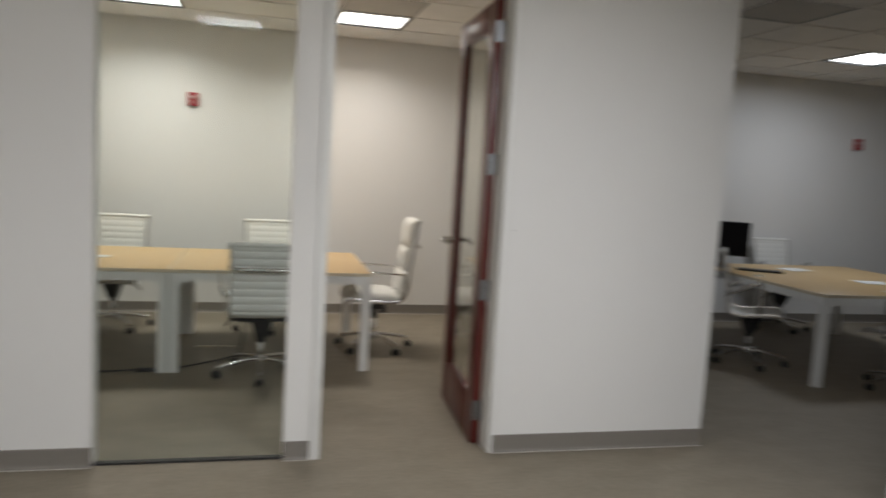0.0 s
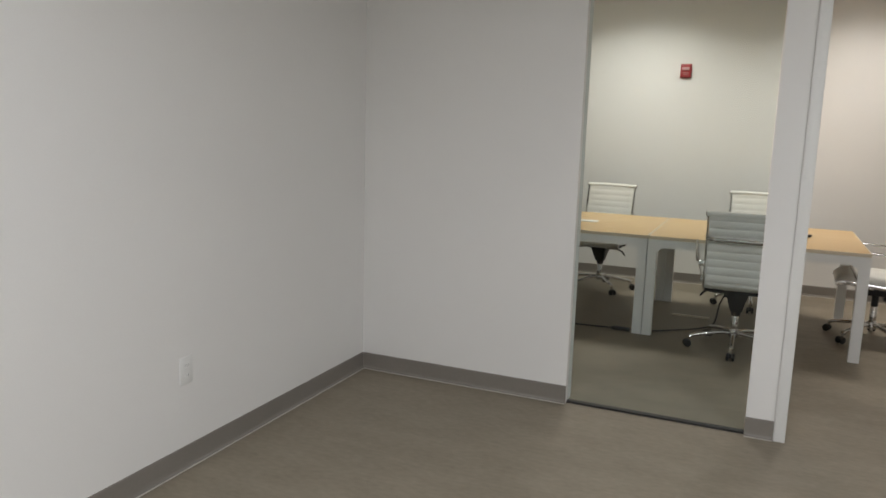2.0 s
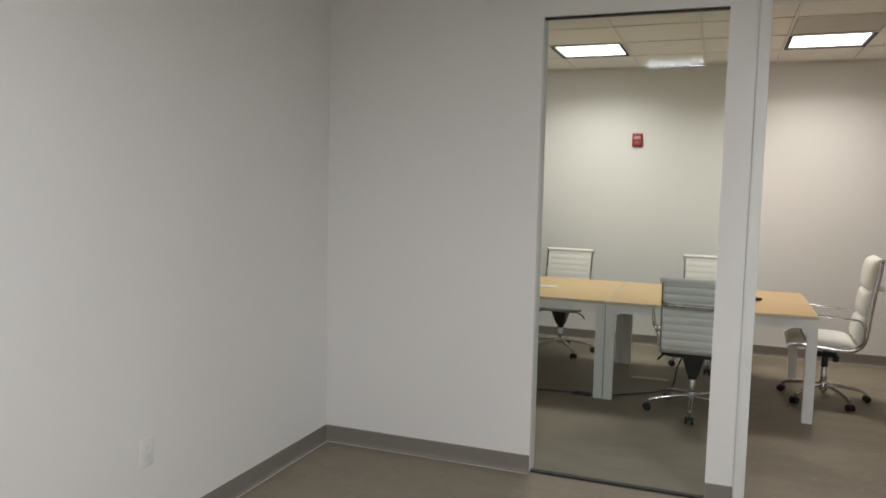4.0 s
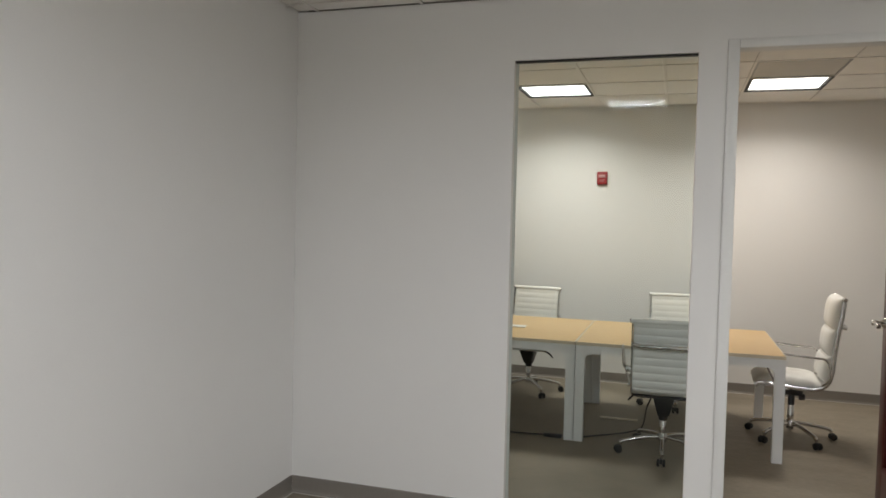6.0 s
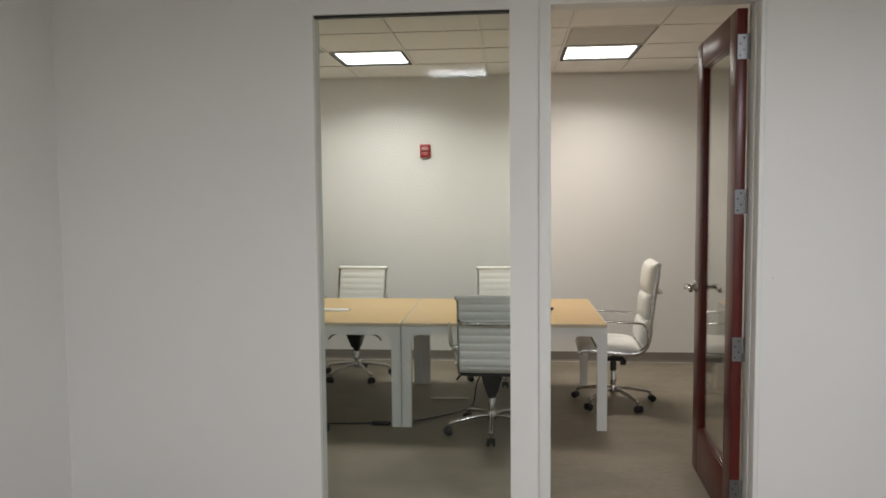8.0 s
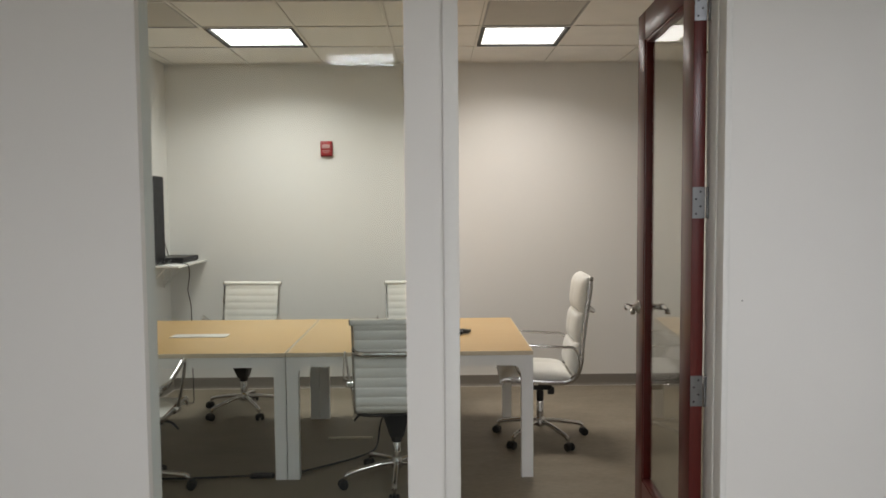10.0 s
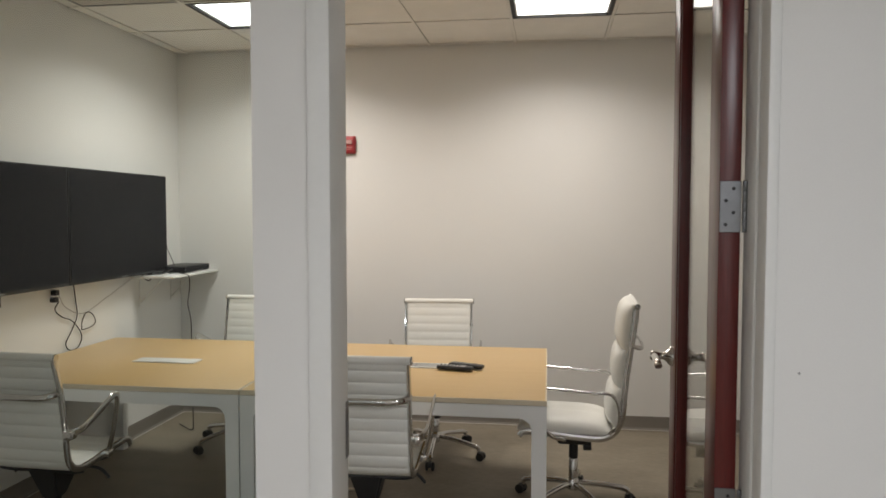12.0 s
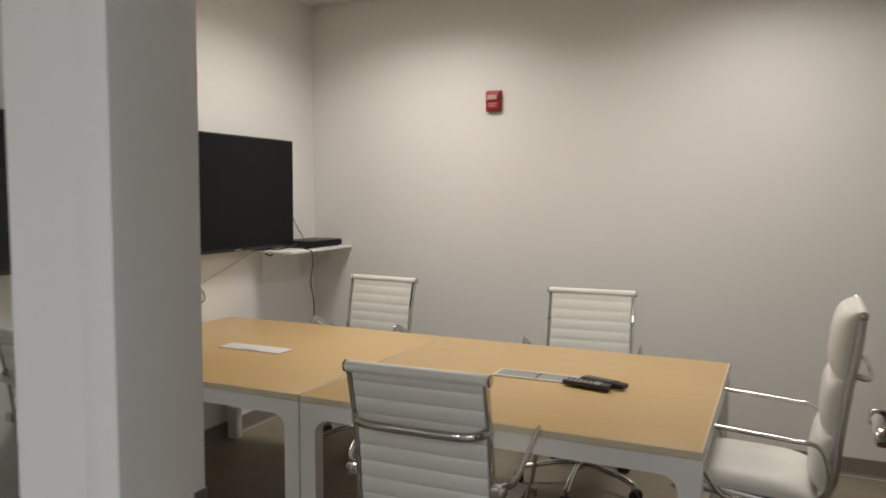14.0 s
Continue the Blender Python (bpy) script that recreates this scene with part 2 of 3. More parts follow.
# ---- ceilings: lay-in tiles in a metal grid ----
def ceiling(name, x0, x1, y0, y1, gx, gy, pitch, holes, label):
    bm = slab(x0, x1, y0, y1, TOP + 0.03, TOP + 0.09)
    tiles = bmesh.new()
    i0, i1 = math.floor((x0 - gx) / pitch), math.ceil((x1 - gx) / pitch)
    j0, j1 = math.floor((y0 - gy) / pitch), math.ceil((y1 - gy) / pitch)
    for i in range(i0, i1):
        for j in range(j0, j1):
            if (i, j) in holes:
                continue
            a, b = max(x0, gx + i * pitch) + 0.0102, min(x1, gx + (i + 1) * pitch) - 0.0102
            c, d = max(y0, gy + j * pitch) + 0.0102, min(y1, gy + (j + 1) * pitch) - 0.0102
            if b - a > 0.02 and d - c > 0.02:
                box(tiles, a, b, c, d, TOP + 0.004 + 0.002 * random.random(), TOP + 0.028, bevel=0.003, seg=1)
    bm_all = tiles
    for i in range(i0, i1 + 1):
        x = gx + i * pitch
        if x0 < x < x1:
            box(bm_all, x - 0.0085, x + 0.0085, y0, y1, TOP, TOP + 0.004)
    for j in range(j0, j1 + 1):
        y = gy + j * pitch
        if y0 < y < y1:
            box(bm_all, x0, x1, y - 0.0085, y + 0.0085, TOP - 0.0005, TOP + 0.0035)
    deck = mesh_of(name + "_deck", bm, JOINT, False)
    ob = structure(name, bm_all, TILE, label, "ceiling")
    # the dark deck above joins the same mesh
    both = bmesh.new()
    both.from_mesh(ob.data)
    n0 = len(both.faces)
    both.from_mesh(deck)
    both.faces.ensure_lookup_table()
    for f in both.faces[n0:]:
        f.material_index = 1
    both.to_mesh(ob.data)
    both.free()
    ob.data.materials.append(JOINT)
    return ob


PITCH, GX, GY = 0.628, 0.095, 6.93
cells = {(-2, -1), (1, -1), (1, -2), (-3, -2)}
ceiling("ceiling_meeting", LEFT, SIDE, REAR, BACK, GX, GY, PITCH, cells, "off-white mineral fibre ceiling tiles in a metal grid")
FX, FY = -0.50, -0.105
# cell (0, 0) is known by reflection; the others are added unseen for light
fcells = [(0, 0), (3, 2), (3, -4)]
ceiling("ceiling_foyer", LEFT, 2.69, -3.05, FRONT, FX, FY, PITCH, fcells, "off-white mineral fibre ceiling tiles over the foyer")
OX, OY = 5.32, 6.28
ocells = {(0, -1), (-3, -3)}
ceiling("ceiling_office", ENDX, 8.4, FRONT, 7.35, OX, OY, PITCH, ocells, "pale ceiling tiles over the dim office")
ceiling("ceiling_passage", 2.81, 8.4, -3.05, FRONT, OX, OY, PITCH, set(), "pale ceiling tiles over the passage")
structure("ceiling_joint", slab(2.69, 2.81, 2.44, FRONT, TOP, TOP + 0.09), TILE, "pale ceiling strip over the passage's mouth", "ceiling")
structure("ceiling_edge", slab(2.69, 2.72, FRONT, REAR, TOP, TOP + 0.09), TILE, "pale ceiling strip at the wall's end", "ceiling")


def cell_box(gx, gy, i, j, inset=0.012):
    return gx + i * PITCH + inset, gx + (i + 1) * PITCH - inset, gy + j * PITCH + inset, gy + (j + 1) * PITCH - inset


def ring(x0, x1, y0, y1, z0, z1, w):
    bm = slab(x0, x0 + w, y0, y1, z0, z1)
    box(bm, x1 - w, x1, y0, y1, z0, z1)
    box(bm, x0 + w, x1 - w, y0, y0 + w, z0, z1)
    return box(bm, x0 + w, x1 - w, y1 - w, y1, z0, z1)


def troffer(gx, gy, i, j, lens, watts, color, label, group):
    a, b, c, d = cell_box(gx, gy, i, j)
    panel_lamp((a + b) / 2, (c + d) / 2, TOP + 0.008, b - a - 0.066, watts, color, SPREAD if lens is DIFF_M else SPREAD_FOYER)
    t = thing("ceiling_light", label, "ceiling light", group)
    part("frame", ring(a, b, c, d, TOP - 0.002, TOP + 0.028, 0.022), GASKET, t, "dark reveal round the lens", smooth=False)
    part("diffuser", slab(a + 0.031, b - 0.031, c + 0.031, d - 0.031, TOP + 0.012, TOP + 0.022, bevel=0.003, seg=1), lens, t, "glowing white acrylic lens")
    part("housing", ring(a + 0.022, b - 0.022, c + 0.022, d - 0.022, TOP + 0.009, TOP + 0.028, 0.009), WHITEPLASTIC, t, smooth=False)
    return t


for i in (-2, 1):
    troffer(GX, GY, i, -1, DIFF_M, WATTS_MEETING * (1.1 if i < 0 else 0.9), WARM, "lit square ceiling light with a dark rim in the tile grid", "meeting room lights")
for i, j in fcells:
    troffer(FX, FY, i, j, DIFF_F, WATTS_FOYER * (0.80 if j > 0 else 0.97), NEUTRAL, "lit square ceiling light placed out of view over the foyer", "foyer lights")
troffer(OX, OY, 0, -1, DIFF_O, WATTS_OFFICE, COOL, "lit square ceiling light in the dim office", "office lights")

# plain grey rimmed squares, darker than the tiles around them
for gx, gy, i, j in ((GX, GY, 1, -2), (GX, GY, -3, -2), (OX, OY, -3, -3)):
    a, b, c, d = cell_box(gx, gy, i, j, 0.010)
    a = max(a, LEFT)
    t = thing("ceiling_panel", "plain grey square panel in the tile grid", "air vent", "return air panels")
    part("panel", slab(a + 0.012, b - 0.012, c + 0.012, d - 0.012, TOP + 0.004, TOP + 0.016, bevel=0.002, seg=1), GREYTILE, t)
    part("frame", ring(a, b, c, d, TOP - 0.001, TOP + 0.016, 0.012), GREYPLASTIC, t, smooth=False)

# ---- the glazed panel ----
win = thing("window_1", "full-height clear glass panel set in the partition, dark gaskets above and below", "window", kind="structure")
pane = part("pane", slab(GLASS0 + 0.004, GLASS1 - 0.004, 3.826, 3.836, 0.012, 2.448), PANE, win, "clear faintly green glass", smooth=False)
pane.visible_shadow = False
part("top_gasket", slab(GLASS0 + 0.002, GLASS1 - 0.002, 3.816, 3.846, 2.446, 2.4555), GASKET, win, "black glazing channel")
part("bottom_gasket", slab(GLASS0 + 0.002, GLASS1 - 0.002, 3.814, 3.848, 0.0005, 0.011), GASKET, win, "black glazing channel")

# ---- door frame and door ----
fr = thing("door_frame", "white painted metal frame round the doorway", "door frame", kind="structure")
for nm, dims in (("jamb", (OPEN0, 0.488, 3.787, 3.922, 0, HEAD)), ("jamb", (1.402, OPEN1, 3.787, 3.852, 0, HEAD)), ("head", (0.488, 1.402, 3.787, 3.852, 2.466, HEAD))):
    part(nm, slab(*dims, bevel=0.003), TRIMPAINT, fr)
for dims in ((1.3970, OPEN1, 3.852, 3.942, 0, HEAD), (0.488, 1.3970, 3.852, 3.942, 2.478, HEAD)):
    part("rabbet", slab(*dims, bevel=0.002), TRIMPAINT, fr)
part("strike_plate", slab(0.4865, 0.4895, 3.900, 3.9235, 0.975, 1.112, bevel=0.001, seg=1), STEEL, fr, "steel strike plate")

DX0, DX1, DY0, DY1, DZ0, DZ1 = 1.340, 1.386, 3.925, 4.800, 0.008, 2.458
door = thing("door_1", "mahogany-stained door with a tall glass lite, standing open into the meeting room", "door", kind="structure")
ST, BOT, TP = 0.135, 0.265, 2.325
for nm, y0, y1, z0, z1 in (("stile", DY0, DY0 + ST, DZ0, DZ1), ("stile", DY1 - ST, DY1, DZ0, DZ1), ("rail", DY0 + ST, DY1 - ST, DZ0, BOT), ("rail", DY0 + ST, DY1 - ST, TP, DZ1)):
    part(nm, slab(DX0, DX1, y0, y1, z0, z1, bevel=0.002), MAHOGANY, door)
for y0, y1, z0, z1 in ((DY0 + ST, DY0 + ST + 0.014, BOT, TP), (DY1 - ST - 0.014, DY1 - ST, BOT, TP), (DY0 + ST + 0.014, DY1 - ST - 0.014, BOT, BOT + 0.014), (DY0 + ST + 0.014, DY1 - ST - 0.014, TP - 0.014, TP)):
    part("glazing_bead", slab(DX0 + 0.004, DX1 - 0.004, y0, y1, z0, z1, bevel=0.003), MAHOGANY, door)
dp = part("pane", slab(1.360, 1.366, DY0 + ST + 0.012, DY1 - ST - 0.012, BOT + 0.012, TP - 0.012), DOORPANE, door, "clear glass", smooth=False)
dp.visible_shadow = False
for z in (0.198, 0.884, 1.577, 2.285):
    h = part("hinge", slab(1.341, 1.3865, DY0 - 0.003, DY0 - 0.0005, z - 0.057, z + 0.057, bevel=0.001, seg=1), STEEL, door, "satin steel butt hinge")
    for k in range(5):
        part("knuckle", turned([(0.0050, 0), (0.0056, 0.001), (0.0056, 0.0218), (0.0050, 0.0226)], (1.3930, DY0 - 0.006, z - 0.057 + k * 0.0229), sides=10), STEEL, h)
    for k in range(4):
        part("screw", turned([(0.0042, 0), (0.0036, -0.0012)], (1.354 + 0.016 * (k % 2), DY0 - 0.003, z - 0.040 + 0.0267 * k), axis="y", sides=8), GASKET, h)
HY, HZ = 4.735, 1.085
door.matrix_basis = Matrix.Translation((1.392, DY0, 0)) @ Matrix.Rotation(radians(-2.7), 4, "Z") @ Matrix.Translation((-1.392, -DY0, 0))
for s, xf in ((-1, DX0), (1, DX1)):
    hd = part("door_handle", turned([(0.033, 0), (0.033, s * 0.007), (0.028, s * 0.014), (0.018, s * 0.022), (0.0125, s * 0.030), (0.0125, s * 0.045), (0.016, s * 0.05), (0.016, s * 0.068), (0.012, s * 0.073)], (xf, HY, HZ), axis="x"), CHROME, door, "polished chrome lever handle")
    lever = smooth_line([(xf + s * 0.058, HY + 0.006, HZ), (xf + s * 0.060, HY - 0.03, HZ + 0.003), (xf + s * 0.060, HY - 0.075, HZ), (xf + s * 0.058, HY - 0.105, HZ - 0.004), (xf + s * 0.056, HY - 0.118, HZ - 0.014)])
    part("lever", tube(bmesh.new(), lever, 0.0120, 10, 0.85), CHROME, hd)
    part("lock_button", turned([(0.0045, 0), (0.0045, s * 0.006)], (xf + s * 0.066, HY, HZ), axis="x", sides=8), STEEL, hd)
part("latch_plate", slab(1.351, 1.375, DY1, DY1 + 0.002, HZ - 0.03, HZ + 0.03, bevel=0.001, seg=1), STEEL, door)


# ---- tables ----
def table(x0, x1, y0, y1, h, label, group, top=WOOD):
    t = thing("table", label, "table", group, at=pose((x0 + x1) / 2, (y0 + y1) / 2, 0))
    hx, hy = (x1 - x0) / 2, (y1 - y0) / 2
    part("tabletop", slab(-hx + 0.006, hx - 0.006, -hy + 0.006, hy - 0.006, h - 0.022, h, bevel=0.0015), top, t, "light maple laminate top")
    part("edge_band", ring(-hx, hx, -hy, hy, h - 0.024, h - 0.0015, 0.006), EDGE, t, "pale edge band", smooth=False)
    # each end is one loop frame with rounded inner corners; aprons join them
    for sy, y in ((-1, -hy), (1, hy)):
        bm = bmesh.new()
        w, r, n = 0.066, 0.055, 6
        z1, zi = h - 0.026, h - 0.026 - 0.058
        inner = [(hx - w, 0.0), (hx - w, zi - r)] + [(hx - w - r + r * math.cos(a), zi - r + r * math.sin(a)) for a in (math.pi / 2 * k / n for k in range(1, n + 1))]
        outline = [(-hx, 0.0), (-hx, z1), (hx, z1), (hx, 0.0)] + inner + [(-x, z) for x, z in inner[::-1]]
        ya, yb = (y, y + 0.052) if sy < 0 else (y - 0.052, y)
        f0 = [bm.verts.new((x, ya, z)) for x, z in outline]
        f1 = [bm.verts.new((x, yb, z)) for x, z in outline]
        bm.faces.new(f0)
        bm.faces.new(f1[::-1])
        for k in range(len(outline)):
            j = (k + 1) % len(outline)
            bm.faces.new((f0[k], f1[k], f1[j], f0[j]))
        bmesh.ops.recalc_face_normals(bm, faces=bm.faces[:])
        part("leg_frame", bm, WHITEMETAL, t, "white powder-coated leg frame with rounded inner corners")
    for sx in (-1, 1):
        xa = sx * (hx - 0.033)
        part("apron", slab(xa - 0.03, xa + 0.03, -hy + 0.052, hy - 0.052, h - 0.084, h - 0.026, bevel=0.002), WHITEMETAL, t)
        for sy in (-1, 1):
            part("foot", turned([(0.016, 0.0), (0.018, 0.003), (0.018, 0.0005 + 0.004)], (sx * (hx - 0.033), sy * (hy - 0.026), -0.0005), sides=10), GREYPLASTIC, t)
    return t


TH = 0.740
table(-1.862, -0.460, 5.433, 6.70, TH, "maple-topped meeting table with white legs, pushed against the wall", "meeting tables")
table(-0.454, 0.963, 5.433, 6.70, TH, "maple-topped meeting table with white legs, joined end to end to another", "meeting tables")

flap = thing("cable_flap", "closed white cable flap set in the tabletop", "cable flap")
part("plate", slab(-1.305, -0.945, 5.955, 6.065, TH + 0.0005, TH + 0.006, bevel=0.002), WHITEPLASTIC, flap)
part("finger_slot", slab(-1.17, -1.08, 5.960, 5.968, TH + 0.0055, TH + 0.0068), GREYPLASTIC, flap)
grom = thing("cable_flap", "open grey cable tray with a white rim in the tabletop", "cable flap")
part("rim", ring(0.085, 0.505, 6.020, 6.135, TH + 0.0005, TH + 0.006, 0.011), WHITEPLASTIC, grom, smooth=False)
part("tray", slab(0.096, 0.494, 6.031, 6.124, TH + 0.0005, TH + 0.003), GREYPLASTIC, grom, "grey metal tray")
part("divider", slab(0.26, 0.266, 6.032, 6.123, TH + 0.003, TH + 0.005), STEEL, grom)


def remote(m, label, body, face):
    t = thing("remote_control", label, "remote control", "remotes on the table", at=m)
    part("body", slab(-0.096, 0.096, -0.024, 0.024, 0, 0.020, bevel=0.007, seg=3), body, t)
    part("faceplate", slab(-0.088, 0.058, -0.019, 0.019, 0.0202, 0.0214, bevel=0.0006, seg=1), face, t)
    for k in range(6):
        for q in (-0.009, 0.0, 0.009):
            part("button", slab(-0.075 + 0.020 * k - 0.005, -0.075 + 0.020 * k + 0.005, q - 0.003, q + 0.003, 0.0213, 0.0228, bevel=0.0006, seg=1), BLACK if face is not BLACK else GREYPLASTIC, t)
    return t


remote(pose(0.487, 5.990, TH + 0.0062, 0, 0, -12), "grey and black remote control lying on the maple tabletop", BLACK, GREYPLASTIC)
remote(pose(0.540, 6.050, TH + 0.0062, 0, 0, -19), "black remote control lying on the maple tabletop", BLACK, BLACK)


# ---- office chairs ----
def resample(pts, step):
    fine = smooth_line(pts, 14)
    out, left = [fine[0]], step
    for a, b in zip(fine, fine[1:]):
        seg = (b - a).length
        while seg >= left:
            a = a + (b - a).normalized() * left
            out.append(a)
            seg -= left
            left = step
        left -= seg
    return out


def ribbed_sling(prof, half, rib, thick, bulge):
    """A padded sheet along a side profile, with welded ribs across."""
    pts = resample([Vector((0, y, z)) for y, z in prof], rib / 8)
    bm = bmesh.new()
    rows = []
    for i, p in enumerate(pts):
        d = (pts[min(i + 1, len(pts) - 1)] - pts[max(i - 1, 0)]).normalized()
        nrm = Vector((0, -d.z, d.y))
        s = abs(math.sin(math.pi * i / 8)) ** 0.55 * bulge
        row = []
        for x, e in ((-half, 0.0), (-half * 0.985, 0.8), (-half * 0.5, 1.0), (0, 1.0), (half * 0.5, 1.0), (half * 0.985, 0.8), (half, 0.0)):
            row.append(bm.verts.new(p + nrm * (thick / 2 + s) * e + Vector((x, 0, 0))))
        for x, e in ((half * 0.985, 0.8), (half * 0.5, 1.0), (0, 1.0), (-half * 0.5, 1.0), (-half * 0.985, 0.8)):
            row.append(bm.verts.new(p - nrm * (thick / 2 + s * 0.4) * e + Vector((x, 0, 0))))
        rows.append(row)
    for a, b in zip(rows, rows[1:]):
        for k in range(len(a)):
            j = (k + 1) % len(a)
            bm.faces.new((a[k], a[j], b[j], b[k]))
    bm.faces.new(rows[0][::-1])
    bm.faces.new(rows[-1])
    bmesh.ops.recalc_face_normals(bm, faces=bm.faces[:])
    return rounded(bm)


def rail(prof, x, w, t):
    """A flat metal rail that follows the side profile."""
    pts = resample([Vector((x, y, z)) for y, z in prof], 0.018)
    bm = bmesh.new()
    rows = []
    for i, p in enumerate(pts):
        d = (pts[min(i + 1, len(pts) - 1)] - pts[max(i - 1, 0)]).normalized()
        nrm = Vector((0, -d.z, d.y))
        rows.append([bm.verts.new(p + nrm * a + Vector((b, 0, 0))) for a, b in ((w, -t), (w, t), (w * 0.3, t * 1.5), (-w * 0.3, t * 1.5), (-w, t), (-w, -t), (-w * 0.3, -t * 1.5), (w * 0.3, -t * 1.5))])
    for a, b in zip(rows, rows[1:]):
        for k in range(8):
            bm.faces.new((a[k], a[(k + 1) % 8], b[(k + 1) % 8], b[k]))
    bm.faces.new(rows[0][::-1])
    bm.faces.new(rows[-1])
    bmesh.ops.recalc_face_normals(bm, faces=bm.faces[:])
    return rounded(bm)


def star_base(t, spin, slim=False):
    """Five chrome spokes on twin casters, the column and the black tilt mechanism."""
    part("hub", turned([(0.026, 0.085), (0.034, 0.092), (0.034, 0.135), (0.024, 0.15)], sides=18), CHROME, t)
    part("column", turned([(0.0235, 0.148), (0.0235, 0.255), (0.021, 0.258), (0.014, 0.26), (0.014, 0.37)], sides=16), CHROME, t, "chrome gas column")
    if slim:
        part("column_cover", turned([(0.018, 0.255), (0.024, 0.262), (0.024, 0.335), (0.020, 0.345)], sides=16), BLACK, t)
        part("tilt_mechanism", slab(-0.055, 0.055, -0.075, 0.085, 0.340, 0.418, bevel=0.014, seg=3), BLACK, t, "compact black tilt mechanism under the seat")
        part("tension_knob", turned([(0.018, -0.02), (0.026, -0.015), (0.026, 0.02), (0.018, 0.025)], (0.0, -0.075, 0.325), axis="y", sides=14), BLACK, t)
    else:
        part("column_cover", turned([(0.020, 0.235), (0.030, 0.240), (0.036, 0.290), (0.030, 0.300)], sides=16), BLACK, t)
        bm = bmesh.new()
        v = [bm.verts.new(p) for p in ((-0.036, -0.036, 0.262), (0.036, -0.036, 0.262), (0.036, 0.036, 0.262), (-0.036, 0.036, 0.262), (-0.076, -0.085, 0.418), (0.076, -0.085, 0.418), (0.076, 0.11, 0.418), (-0.076, 0.11, 0.418))]
        for f in ((3, 2, 1, 0), (4, 5, 6, 7), (0, 1, 5, 4), (1, 2, 6, 5), (2, 3, 7, 6), (3, 0, 4, 7)):
            bm.faces.new([v[k] for k in f])
        bmesh.ops.bevel(bm, geom=bm.edges[:], offset=0.010, segments=2, affect="EDGES")
        part("tilt_mechanism", bm, BLACK, t, "black tilt mechanism under the seat")
        for q in (-1, 1):
            droop = smooth_line([(q * 0.07, 0.03, 0.392), (q * 0.14, 0.04, 0.398), (q * 0.205, 0.05, 0.385), (q * 0.245, 0.055, 0.345)])
            part("lever", tube(bmesh.new(), droop, 0.0075, 8), BLACK, t, "black curved lever under the seat")
    part("cross_bar", tube(bmesh.new(), smooth_line([(-0.215, 0.10, 0.432), (-0.15, 0.09, 0.415), (0, 0.08, 0.414), (0.15, 0.09, 0.415), (0.215, 0.10, 0.432)]), 0.010, 8), BLACK, t)
    part("cross_bar", tube(bmesh.new(), smooth_line([(-0.215, -0.09, 0.425), (-0.15, -0.08, 0.412), (0, -0.075, 0.412), (0.15, -0.08, 0.412), (0.215, -0.09, 0.425)]), 0.010, 8), BLACK, t)
    arm = mesh_of("spoke", tube(bmesh.new(), smooth_line([(0.024, 0, 0.118), (0.10, 0, 0.116), (0.205, 0, 0.100), (0.275, 0, 0.086), (0.298, 0, 0.072)]), 0.0155, 10, 0.9), CHROME)
    stem = mesh_of("stem", turned([(0.010, 0.048), (0.010, 0.078), (0.006, 0.082)], (0.298, 0, 0), sides=10), CHROME)
    wheel = turned([(0.018, 0.010), (0.0255, 0.012), (0.0265, 0.018), (0.0255, 0.025), (0.017, 0.028)], (0.312, 0, 0.0265), axis="y", sides=14)
    bmesh.ops.duplicate(wheel, geom=wheel.verts[:] + wheel.edges[:] + wheel.faces[:])
    half = len(wheel.verts) // 2
    wheel.verts.ensure_lookup_table()
    for w in wheel.verts[half:]:
        w.co.y = -w.co.y
    bmesh.ops.recalc_face_normals(wheel, faces=wheel.faces[:])
    wheel = mesh_of("caster", wheel, RUBBER)
    hood = mesh_of("hood", slab(0.287, 0.327, -0.0095, 0.0095, 0.020, 0.054, bevel=0.006), BLACK)
    for k in range(5):
        m = Matrix.Rotation(radians(spin + 72 * k), 4, "Z")
        s = new("spoke", arm)
        s.parent, s.matrix_basis = t, m
        for nm, me in (("stem", stem), ("caster", wheel), ("hood", hood)):
            o = new(nm, me)
            o.parent = s


